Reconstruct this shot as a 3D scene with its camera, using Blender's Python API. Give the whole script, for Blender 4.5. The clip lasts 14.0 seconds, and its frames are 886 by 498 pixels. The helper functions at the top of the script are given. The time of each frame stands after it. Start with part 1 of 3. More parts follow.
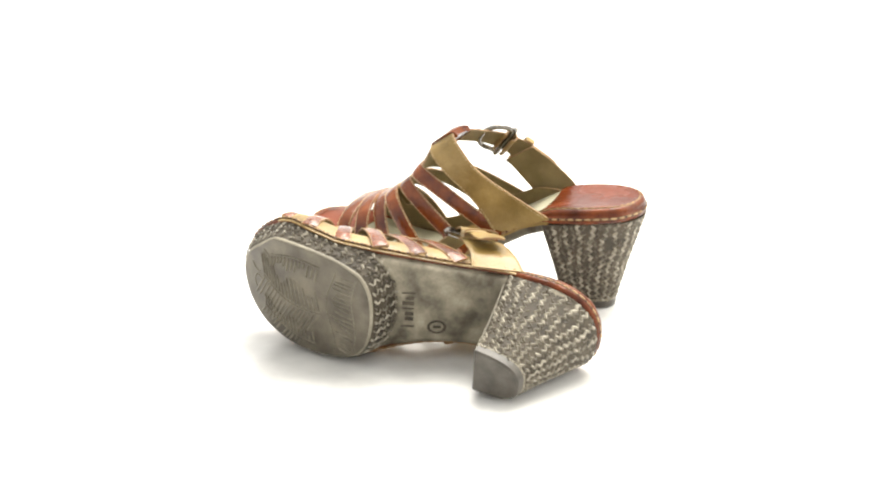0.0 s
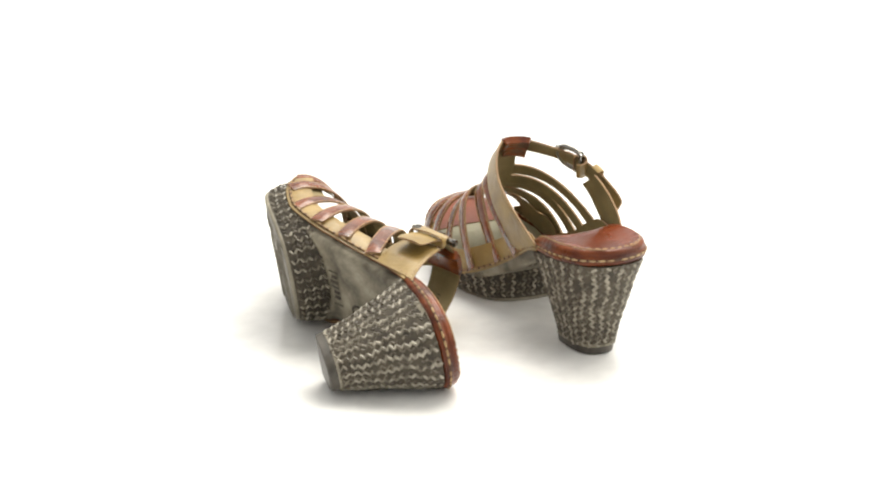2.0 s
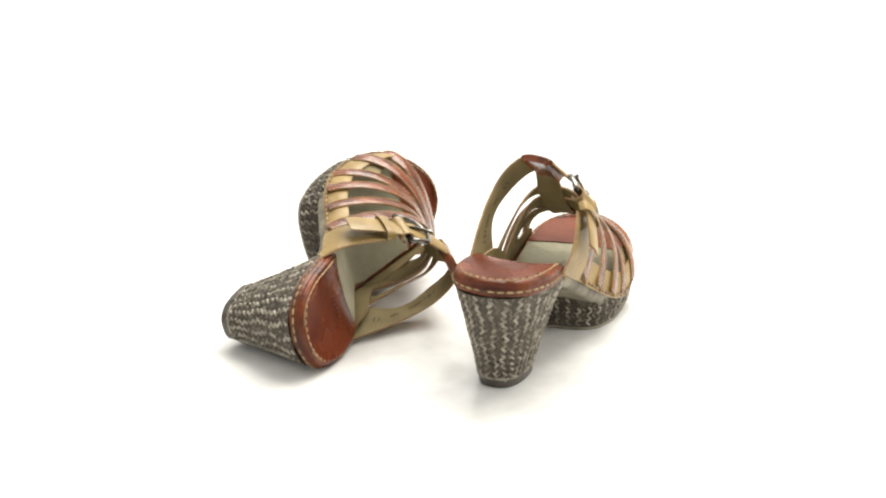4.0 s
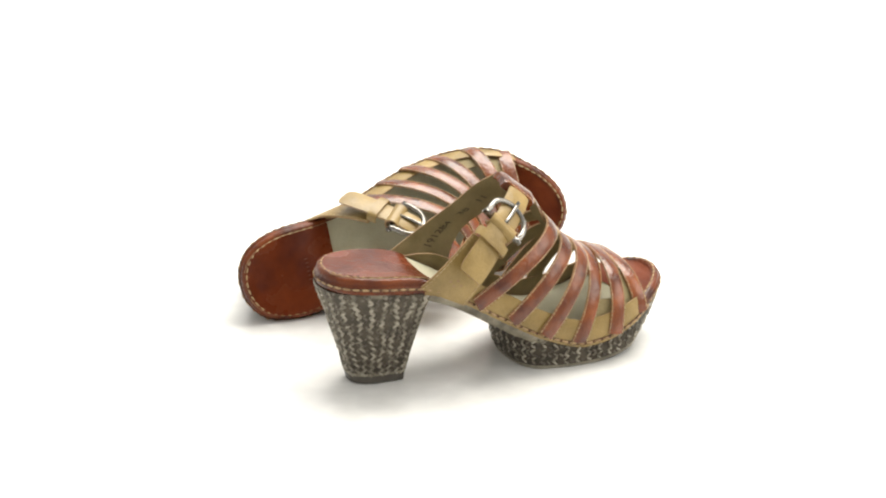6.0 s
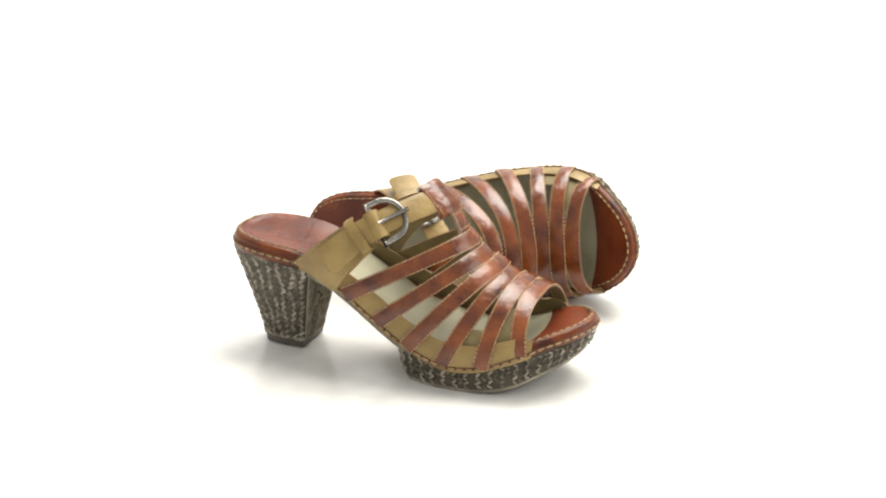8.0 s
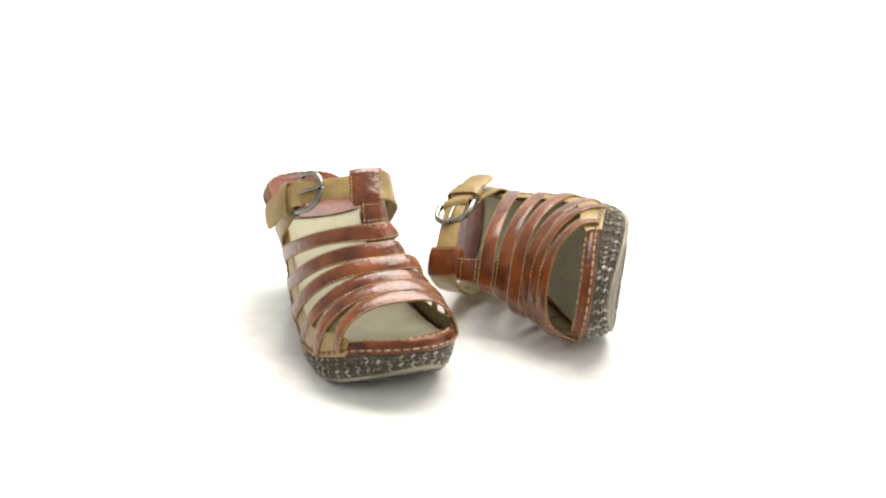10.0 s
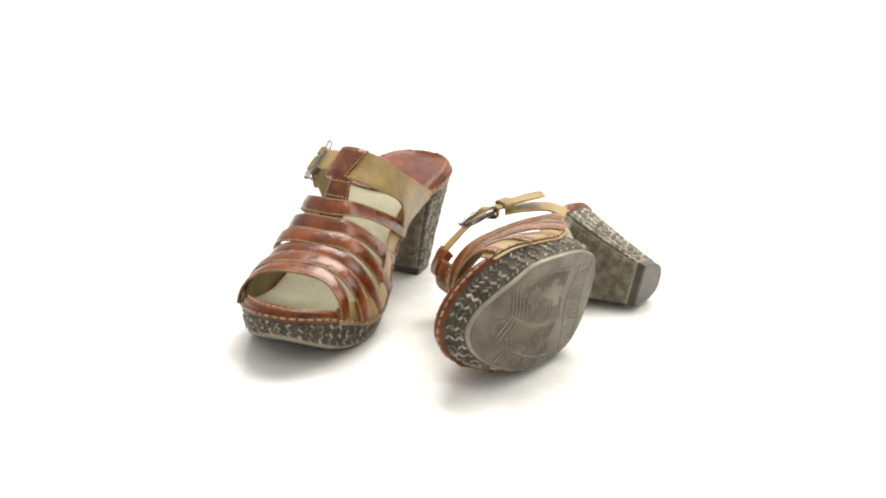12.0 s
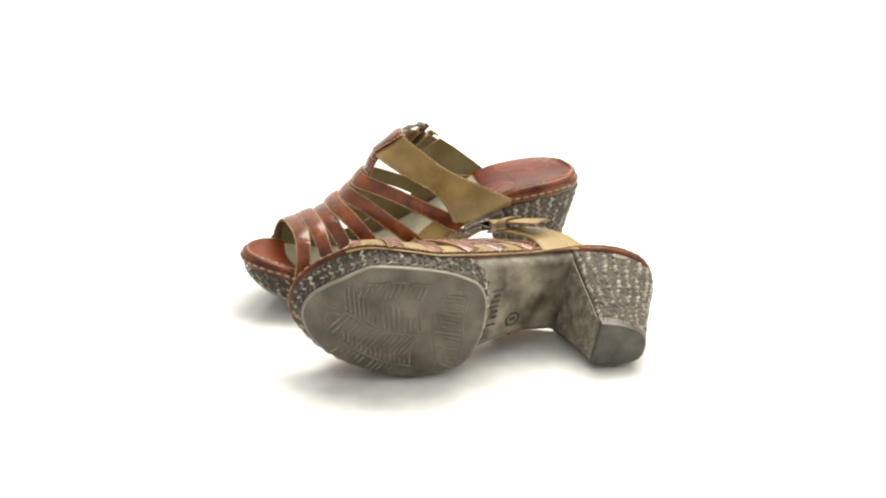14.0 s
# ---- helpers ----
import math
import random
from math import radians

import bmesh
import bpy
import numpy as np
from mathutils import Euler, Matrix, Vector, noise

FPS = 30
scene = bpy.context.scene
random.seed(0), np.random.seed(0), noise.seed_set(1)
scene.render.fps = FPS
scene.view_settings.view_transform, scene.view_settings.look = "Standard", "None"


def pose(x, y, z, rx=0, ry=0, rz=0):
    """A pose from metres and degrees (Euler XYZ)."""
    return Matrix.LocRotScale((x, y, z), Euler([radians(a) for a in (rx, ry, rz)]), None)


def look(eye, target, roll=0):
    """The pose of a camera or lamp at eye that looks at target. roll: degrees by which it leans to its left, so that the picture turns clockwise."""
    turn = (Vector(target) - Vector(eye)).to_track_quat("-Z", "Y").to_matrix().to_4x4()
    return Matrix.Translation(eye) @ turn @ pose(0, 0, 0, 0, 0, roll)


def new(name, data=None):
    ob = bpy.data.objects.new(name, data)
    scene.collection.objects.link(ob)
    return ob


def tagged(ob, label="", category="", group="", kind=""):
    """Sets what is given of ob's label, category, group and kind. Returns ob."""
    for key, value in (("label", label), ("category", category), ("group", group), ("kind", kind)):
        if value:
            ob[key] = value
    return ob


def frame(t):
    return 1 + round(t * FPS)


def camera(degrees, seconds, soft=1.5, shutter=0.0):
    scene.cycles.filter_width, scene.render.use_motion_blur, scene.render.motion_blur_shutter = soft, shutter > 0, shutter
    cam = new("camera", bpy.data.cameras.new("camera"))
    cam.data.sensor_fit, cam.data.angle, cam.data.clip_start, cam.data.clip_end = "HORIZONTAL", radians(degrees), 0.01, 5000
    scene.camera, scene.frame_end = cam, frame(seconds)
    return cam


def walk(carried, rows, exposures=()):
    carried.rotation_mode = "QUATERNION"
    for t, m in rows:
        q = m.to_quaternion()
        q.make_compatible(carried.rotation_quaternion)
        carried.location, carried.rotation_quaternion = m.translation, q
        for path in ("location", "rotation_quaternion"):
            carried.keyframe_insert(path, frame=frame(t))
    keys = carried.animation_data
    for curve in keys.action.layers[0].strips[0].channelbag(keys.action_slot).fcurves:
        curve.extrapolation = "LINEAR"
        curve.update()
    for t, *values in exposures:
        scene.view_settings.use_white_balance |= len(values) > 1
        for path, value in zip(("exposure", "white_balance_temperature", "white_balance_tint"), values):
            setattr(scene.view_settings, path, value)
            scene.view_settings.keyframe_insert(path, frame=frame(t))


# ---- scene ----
# A pair of heeled sandals turns on a white studio sweep before a camera that stands still.
DIST, HEIGHT = 1.274, 0.5147          # camera to the turning axis, and above the floor
UNIT = 0.00091                        # the sandal's own unit, in metres

cam = camera(25.0, 14.0, soft=2.1)
EYE = pose(0, -DIST, HEIGHT, 70.0, 0, 0.057) @ pose(0, 0, 0, 0, 0, -0.2)
walk(cam, [(0.0, EYE), (14.0, EYE)], exposures=[(0.0, 0.92), (0.4, 0.41), (14.0, 0.41)])

# ---- light: a white studio with large softboxes, and an added fill for the backdrop ----
world = bpy.data.worlds.new("studio")
scene.world = world
world.use_nodes = True
bg = world.node_tree.nodes["Background"]
bg.inputs[0].default_value = (1.0, 0.98, 0.925, 1)
bg.inputs[1].default_value = 0.55


def softbox(name, eye, target, size, size_y, power, colour=(1, 1, 1)):
    lamp = bpy.data.lights.new(name, "AREA")
    lamp.shape, lamp.size, lamp.size_y, lamp.energy, lamp.color = "RECTANGLE", size, size_y, power, colour
    ob = new(name, lamp)
    ob.matrix_world = look(eye, target)
    return ob


softbox("softbox_top", (0.45, 0.75, 1.75), (0, 0, 0.05), 1.7, 1.4, 48, (1.0, 0.96, 0.875))
# added lamp with no known source, brightens the backdrop to plain white
softbox("backdrop_fill", (0, 1.2, 3.0), (0, 3.4, 0.8), 3.0, 1.0, 45, (1.0, 0.982, 0.945))
softbox("softbox_side", (1.8, -0.15, 0.95), (0, 0, 0.05), 1.3, 1.1, 10, (1.0, 0.96, 0.875))


# ---- materials ----
def material(name):
    m = bpy.data.materials.new(name)
    m.use_nodes = True
    nt = m.node_tree
    return m, nt, nt.nodes["Principled BSDF"]


def surface(name, dark, light, rough, scale, bump=0.1, fine=900.0, metal=0.0, coat=0.0, island=False, crease=0.0, rough_spread=0.12, spec=0.5):
    """Two scales of noise between two tones, with fine relief."""
    m, nt, bsdf = material(name)
    new_node, link = nt.nodes.new, nt.links.new
    coords = new_node("ShaderNodeTexCoord")
    big = new_node("ShaderNodeTexNoise")
    big.inputs["Scale"].default_value, big.inputs["Detail"].default_value = scale, 4
    small = new_node("ShaderNodeTexNoise")
    small.inputs["Scale"].default_value, small.inputs["Detail"].default_value = fine, 3
    for n in (big, small):
        link(coords.outputs["Object"], n.inputs["Vector"])
    mix = new_node("ShaderNodeMixRGB")
    mix.inputs[1].default_value, mix.inputs[2].default_value = (*dark, 1), (*light, 1)
    ramp = new_node("ShaderNodeMapRange")
    ramp.inputs["From Min"].default_value, ramp.inputs["From Max"].default_value = 0.32, 0.68
    if island:
        geo = new_node("ShaderNodeNewGeometry")
        add = new_node("ShaderNodeMath")
        add.operation = "ADD"
        half = new_node("ShaderNodeMath")
        half.operation = "MULTIPLY_ADD"
        link(geo.outputs["Random Per Island"], half.inputs[0])
        half.inputs[1].default_value, half.inputs[2].default_value = 0.35, -0.17
        link(half.outputs[0], add.inputs[0])
        link(big.outputs["Fac"], add.inputs[1])
        link(add.outputs[0], ramp.inputs["Value"])
    else:
        link(big.outputs["Fac"], ramp.inputs["Value"])
    link(ramp.outputs[0], mix.inputs[0])
    tone = new_node("ShaderNodeMixRGB")
    tone.blend_type = "MULTIPLY"
    tone.inputs[0].default_value = 0.35
    grain = new_node("ShaderNodeMapRange")
    grain.inputs["From Min"].default_value, grain.inputs["From Max"].default_value = 0.3, 0.7
    grain.inputs["To Min"].default_value, grain.inputs["To Max"].default_value = 0.55, 1.1
    link(small.outputs["Fac"], grain.inputs["Value"])
    link(mix.outputs[0], tone.inputs[1])
    link(grain.outputs[0], tone.inputs[2])
    link(tone.outputs[0], bsdf.inputs["Base Color"])
    rr = new_node("ShaderNodeMapRange")
    rr.inputs["To Min"].default_value, rr.inputs["To Max"].default_value = rough - rough_spread, rough + rough_spread
    link(big.outputs["Fac"], rr.inputs["Value"])
    link(rr.outputs[0], bsdf.inputs["Roughness"])
    bsdf.inputs["Metallic"].default_value = metal
    bsdf.inputs["Coat Weight"].default_value = coat
    bsdf.inputs["Coat Roughness"].default_value = 0.12
    bmp = new_node("ShaderNodeBump")
    bmp.inputs["Strength"].default_value, bmp.inputs["Distance"].default_value = bump, 0.0006
    link(small.outputs["Fac"], bmp.inputs["Height"])
    bsdf.inputs["Specular IOR Level"].default_value = spec
    if crease:
        mid = new_node("ShaderNodeTexNoise")
        mid.inputs["Scale"].default_value, mid.inputs["Detail"].default_value = scale * 3.2, 2
        mid.inputs["Distortion"].default_value = 0.8
        link(coords.outputs["Object"], mid.inputs["Vector"])
        fold = new_node("ShaderNodeBump")
        fold.inputs["Strength"].default_value, fold.inputs["Distance"].default_value = crease, 0.003
        link(mid.outputs["Fac"], fold.inputs["Height"])
        link(fold.outputs[0], bmp.inputs["Normal"])
    link(bmp.outputs[0], bsdf.inputs["Normal"])
    return m


BROWN = surface("brown_leather", (0.064, 0.0118, 0.0026), (0.25, 0.061, 0.0096), 0.20, 60, 0.16, 1100, coat=0.32, crease=0.24, spec=0.42, rough_spread=0.09)
PADBROWN = surface("footbed_leather", (0.080, 0.0125, 0.0033), (0.185, 0.036, 0.0085), 0.27, 36, 0.12, 1300, coat=0.03, crease=0.14, spec=0.24, rough_spread=0.08)
TAN = surface("tan_leather", (0.215, 0.138, 0.036), (0.375, 0.253, 0.084), 0.42, 45, 0.12, 1000, coat=0.08, crease=0.2)
TOEBROWN = surface("toe_leather", (0.12, 0.0195, 0.004), (0.22, 0.045, 0.0085), 0.5, 40, 0.12, 1300, crease=0.1, spec=0.2, rough_spread=0.06)
SEAM = surface("stitched_groove", (0.045, 0.016, 0.006), (0.10, 0.045, 0.016), 0.7, 90, 0.2, 1200)
WELT = surface("welt_leather", (0.060, 0.011, 0.0024), (0.20, 0.044, 0.0075), 0.34, 70, 0.2, 1000, coat=0.08, crease=0.3, spec=0.28)
MARK = surface("pressed_mark", (0.10, 0.017, 0.005), (0.17, 0.033, 0.009), 0.3, 60, 0.1, 900)
LINING = surface("lining_leather", (0.19, 0.142, 0.058), (0.27, 0.212, 0.098), 0.7, 60, 0.10, 1200)
SOCK = surface("sock_lining", (0.36, 0.335, 0.225), (0.45, 0.425, 0.305), 0.75, 40, 0.12, 1300, crease=0.25)
EDGE = surface("cut_leather_edge", (0.24, 0.13, 0.06), (0.38, 0.24, 0.12), 0.7, 90, 0.15, 1400)
RUBBER = surface("grey_rubber", (0.068, 0.055, 0.034), (0.36, 0.32, 0.235), 0.55, 58, 0.25, 600)
TREAD = surface("tread_rubber", (0.068, 0.056, 0.038), (0.18, 0.155, 0.112), 0.5, 48, 0.2, 800)
RIM = surface("worn_rubber_edge", (0.17, 0.15, 0.11), (0.38, 0.345, 0.26), 0.6, 40, 0.2, 800)
# paler than the tread: the light that the ribs catch, put into their colour
RIB = surface("lit_tread_rib", (0.11, 0.095, 0.068), (0.24, 0.215, 0.16), 0.5, 90, 0.2, 900)
GROOVE = surface("braid_ground", (0.040, 0.031, 0.020), (0.10, 0.082, 0.057), 0.7, 120, 0.3, 900)
STRAND = surface("braid_strand", (0.14, 0.122, 0.088), (0.43, 0.39, 0.31), 0.46, 160, 0.3, 1200, island=True)
STRAND_DARK = surface("braid_strand_dark", (0.065, 0.052, 0.036), (0.20, 0.172, 0.128), 0.48, 160, 0.3, 1200, island=True)
BREAST = surface("pressed_heel_breast", (0.13, 0.108, 0.072), (0.33, 0.295, 0.215), 0.6, 150, 0.5, 500)
TIPRUB = surface("heel_tip_rubber", (0.045, 0.038, 0.029), (0.105, 0.092, 0.073), 0.42, 80, 0.15, 900)
CORD = surface("dark_waxed_cord", (0.25, 0.14, 0.058), (0.44, 0.29, 0.135), 0.65, 260, 0.3, 2600, island=True)
THREAD = surface("waxed_thread", (0.38, 0.255, 0.12), (0.55, 0.41, 0.22), 0.7, 300, 0.2, 3000, island=True)
METAL = surface("nickel", (0.17, 0.16, 0.145), (0.38, 0.36, 0.33), 0.22, 120, 0.05, 2000, metal=1.0)
INK = surface("stamp_ink", (0.05, 0.035, 0.02), (0.08, 0.055, 0.03), 0.8, 200, 0.0, 900)
FLOORMAT = surface("white_sweep", (0.855, 0.853, 0.84), (0.875, 0.873, 0.86), 0.16, 1.5, 0.0, 30, rough_spread=0.02)

# ---- the white sweep: floor and curved backdrop ----


def mesh_part(name, verts, faces, mats, index=None, parent=None, smooth=True, label="", scale=1.0):
    me = bpy.data.meshes.new(name)
    me.from_pydata([tuple(float(c) * scale for c in v) for v in verts], [], faces)
    for m in mats:
        me.materials.append(m)
    me.polygons.foreach_set("use_smooth", [bool(smooth)] * len(me.polygons))
    if index is not None:
        me.polygons.foreach_set("material_index", index)
    me.update()
    ob = new(name, me)
    if parent is not None:
        ob.parent = parent
    if label:
        tagged(ob, label)
    return ob


def sweep():
    prof = [(-4.0, 0.0), (2.6, 0.0)]
    for k in range(1, 13):
        a = radians(90 * k / 12)
        prof.append((2.6 + 1.2 * math.sin(a), 1.2 - 1.2 * math.cos(a)))
    prof.append((3.8, 4.0))
    n = len(prof)
    v = [(x, y, z) for x in (-5.0, 5.0) for y, z in prof]
    f = [(i, n + i, n + i + 1, i + 1) for i in range(n - 1)]
    ob = mesh_part("ground", v, f, [FLOORMAT])
    return tagged(ob, "seamless glossy white studio sweep, floor rising to a backdrop", "studio floor", kind="structure")


sweep()


# ---- curves ----
def spline(points, n, closed=False):
    """n points spaced evenly along a Catmull-Rom curve through the given ones."""
    p = np.array(points, float)
    m = len(p)
    if closed:
        ext = np.vstack([p[-1], p, p[0], p[1]])
        spans = m
    else:
        ext = np.vstack([2 * p[0] - p[1], p, 2 * p[-1] - p[-2]])
        spans = m - 1
    out = []
    for k in range(spans):
        a, b, c, e = ext[k:k + 4]
        for u in np.linspace(0, 1, 24, endpoint=False):
            out.append(0.5 * (2 * b + (c - a) * u + (2 * a - 5 * b + 4 * c - e) * u * u + (3 * b - a - 3 * c + e) * u ** 3))
    out.append(p[0] if closed else p[-1])
    out = np.array(out)
    s = np.concatenate([[0], np.cumsum(np.linalg.norm(np.diff(out, axis=0), axis=1))])
    want = np.linspace(0, s[-1], n + 1)[:-1] if closed else np.linspace(0, s[-1], n)
    return np.stack([np.interp(want, s, out[:, k]) for k in range(out.shape[1])], 1)


def smooth_fn(xs, ys):
    pts = spline(list(zip(xs, ys)), 300)
    return lambda v: np.interp(v, pts[:, 0], pts[:, 1])


# the sole's edge in plan, outer side positive x, from the heel's back round to the toe and back on the inner side
PLAN = [(0, -37.5), (14, -34.5), (25, -26), (31, -13), (33.5, 2), (33.5, 25), (34, 50), (37, 72), (41, 92), (44.5, 115), (46.5, 140), (46.5, 163), (42.5, 185),
        (33, 202), (21, 216.5), (7, 227), (-7, 231.3), (-20.5, 229.5), (-33.5, 219.5), (-42, 203.5), (-46, 184), (-48, 163), (-46.5, 140), (-40, 116), (-32, 95),
        (-28.5, 75), (-29, 50), (-33, 25), (-34.5, 2), (-32, -13), (-26, -26), (-14, -34.5)]
RING_N = 160
RING = spline(PLAN, RING_N, True)
TOE_I = int(np.argmax(RING[:, 1]))
lat_side, med_side = RING[:TOE_I + 1], np.vstack([RING[TOE_I:], RING[:1]])[::-1]
xl = lambda y: np.interp(y, lat_side[:, 1], lat_side[:, 0])
xm = lambda y: np.interp(y, med_side[:, 1], med_side[:, 0])
# height of the footbed's edge along the sole; the leather's lower edge lies 5 below
ztop = smooth_fn([-45, -10, 22, 40, 60, 85, 110, 136, 150, 170, 190, 209, 238], [85.5, 83.5, 79.5, 72.5, 61.5, 46.5, 32.5, 22.5, 21.5, 24.5, 32.3, 40.3, 47.5])
zw = lambda y: ztop(y) - 5.0 - 4.5 * np.clip((48 - np.asarray(y, float)) / 30, 0, 1) - 2.5 * np.clip((np.asarray(y, float) - 180) / 30, 0, 1)


def ring_inset(ring, amount):
    """The closed plan ring moved inwards."""
    t = np.roll(ring, -1, 0) - np.roll(ring, 1, 0)
    t /= np.linalg.norm(t, axis=1)[:, None]
    return ring + np.stack([-t[:, 1], t[:, 0]], 1) * amount


def slab(levels, caps=(True, True)):
    """Rings of equal count stacked from bottom to top; each is an (n, 3) array. Caps join opposite points."""
    n = len(levels[0])
    v = [tuple(p) for ring in levels for p in ring]
    f = []
    for k in range(len(levels) - 1):
        for i in range(n):
            j = (i + 1) % n
            f.append((k * n + i, k * n + j, (k + 1) * n + j, (k + 1) * n + i))
    for use, k, flip in ((caps[0], 0, True), (caps[1], len(levels) - 1, False)):
        if not use:
            continue
        base = len(v)
        v += [tuple(p) for p in levels[k]]
        for i in range(n // 2):
            a, b, c, e = i, i + 1, (n - i - 1) % n, (n - i) % n
            q = [base + a, base + b, base + c, base + e]
            q = list(dict.fromkeys(q))
            if len(q) > 2:
                f.append(tuple(reversed(q)) if flip else tuple(q))
    return v, f


def lift(ring2, z):
    return np.column_stack([ring2, z])


def grid_normals(g):
    du = np.gradient(g, axis=0)
    dv = np.gradient(g, axis=1)
    n = np.cross(du, dv)
    return n / (np.linalg.norm(n, axis=2)[:, :, None] + 1e-9)


def sheet(g, thick, out=0.0):
    """A thick sheet from a grid of points: outer face, inner face, cut edge (material slots 0, 1, 2). Normals point to the outer side."""
    nrm = grid_normals(g)
    a, b = g + nrm * (out + thick), g + nrm * out
    n, m = g.shape[:2]
    v, f, idx = [], [], []

    def face_grid(pts, flip, slot):
        base = len(v)
        v.extend(pts.reshape(-1, 3))
        for i in range(n - 1):
            for j in range(m - 1):
                q = (base + i * m + j, base + (i + 1) * m + j, base + (i + 1) * m + j + 1, base + i * m + j + 1)
                f.append(q[::-1] if flip else q)
                idx.append(slot)
    soft = 0.25 * thick
    a2 = a.copy()
    a2[:, 0] -= nrm[:, 0] * soft
    a2[:, -1] -= nrm[:, -1] * soft
    face_grid(a2, False, 0)
    face_grid(b, True, 1)
    border = [(i, 0) for i in range(n)] + [(n - 1, j) for j in range(1, m)] + [(i, m - 1) for i in range(n - 2, -1, -1)] + [(0, j) for j in range(m - 2, 0, -1)]
    base = len(v)
    for i, j in border:
        v.append(a2[i, j])
        v.append(b[i, j])
    k = len(border)
    for i in range(k):
        j = (i + 1) % k
        f.append((base + 2 * i, base + 2 * i + 1, base + 2 * j + 1, base + 2 * j))
        idx.append(2)
    return v, f, idx


def tube(path, r, sides=8, closed=False):
    """A round bar along a path."""
    p = np.array(path, float)
    n = len(p)
    t = (np.roll(p, -1, 0) - np.roll(p, 1, 0)) if closed else np.gradient(p, axis=0)
    t /= np.linalg.norm(t, axis=1)[:, None]
    up = np.array([0.3, 0.2, 0.93])
    v, f = [], []
    for i in range(n):
        a = np.cross(t[i], up)
        a /= np.linalg.norm(a)
        b = np.cross(t[i], a)
        rad = r[i] if np.ndim(r) else r
        for k in range(sides):
            w = 2 * math.pi * k / sides
            v.append(p[i] + rad * (math.cos(w) * a + math.sin(w) * b))
    for i in range(n if closed else n - 1):
        j = (i + 1) % n
        for k in range(sides):
            m = (k + 1) % sides
            f.append((i * sides + k, i * sides + m, j * sides + m, j * sides + k))
    if not closed:
        f.append(tuple(range(sides)))
        f.append(tuple(range((n - 1) * sides, n * sides))[::-1])
    return v, f


def stitches(path, normals, step, length, width, height, phase=0.0):
    """Short thread humps along a path on a surface."""
    p, nn = np.array(path, float), np.array(normals, float)
    s = np.concatenate([[0], np.cumsum(np.linalg.norm(np.diff(p, axis=0), axis=1))])
    v, f = [], []
    k = phase
    while k + length < s[-1]:
        ends = []
        for q in (k, k + length):
            ends.append((np.array([np.interp(q, s, p[:, c]) for c in range(3)]), np.array([np.interp(q, s, nn[:, c]) for c in range(3)])))
        (a, na), (b, nb) = ends
        d = (b - a) / (np.linalg.norm(b - a) + 1e-9)
        side = np.cross(d, na)
        side /= np.linalg.norm(side) + 1e-9
        mid, nm = (a + b) / 2, (na + nb) / 2
        i = len(v)
        w = side * width / 2
        v += [a - w * 0.6, a + w * 0.6, b + w * 0.6, b - w * 0.6, mid - w, mid + w, mid - w * 0.5 + nm * height, mid + w * 0.5 + nm * height]
        f += [(i, i + 1, i + 7, i + 6), (i + 6, i + 7, i + 2, i + 3), (i, i + 6, i + 4), (i + 4, i + 6, i + 3), (i + 1, i + 5, i + 7), (i + 5, i + 2, i + 7)]
        k += step
    return v, f


def strand(v, f, o, along, across, nrm, length, width, height):
    """One twist of the braid: a low gabled ridge."""
    i = len(v)
    a, b = along * length / 2, across * width / 2
    v += [o - a - b * 0.8, o - a + b * 0.8, o + a + b * 0.8, o + a - b * 0.8, o - b + nrm * height * 0.3, o + b + nrm * height * 0.3,
          o - a * 0.8 + nrm * height * 0.9, o + a * 0.8 + nrm * height * 0.9]
    f += [(i, i + 1, i + 6), (i + 1, i + 5, i + 7, i + 6), (i + 5, i + 2, i + 7), (i + 2, i + 3, i + 7), (i + 3, i + 4, i + 6, i + 7), (i + 4, i, i + 6)]


# ---- the sandal ----
def arc_d(al, am, yr, yf, n_back=44, n_front=14):
    """A heel section in plan: a rounded back and a flat front, starting at the front's outer corner and going round the back."""
    c = (al + am) / 2
    a = (al - am) / 2
    pts = []
    for k in range(n_back + 1):
        th = math.pi * k / n_back
        co, si = math.cos(th), math.sin(th)
        x = c + a * math.copysign(abs(co) ** 0.72, co)
        y = yf + (yr - yf) * abs(si) ** 0.72
        pts.append((x, y))
    front = [(am + (al - am) * k / n_front, yf) for k in range(1, n_front)]
    return np.array(pts + front, float)


SPINE = [(-9.5, 127, 112.5), (-9, 136, 98.5), (-8.5, 145, 87.6), (-8, 154, 79), (-7.5, 163, 72.6), (-7, 172, 67.8), (-6.5, 182, 64.6), (-6, 192, 61.2), (-6, 200, 58.8)]


def spine_at(y):
    p = np.array(SPINE, float)
    return np.array([np.interp(y, p[:, 1], p[:, 0]), y, np.interp(y, p[:, 1], p[:, 2])])


# per strap: where its middle meets the sole on the outer and the inner side, and the spine (y)
STRAPS = [(63, 65, 140), (88.5, 92, 149.5), (112.5, 118, 159), (138.5, 145, 168.5), (168, 171, 178.5), (193, 195, 189)]


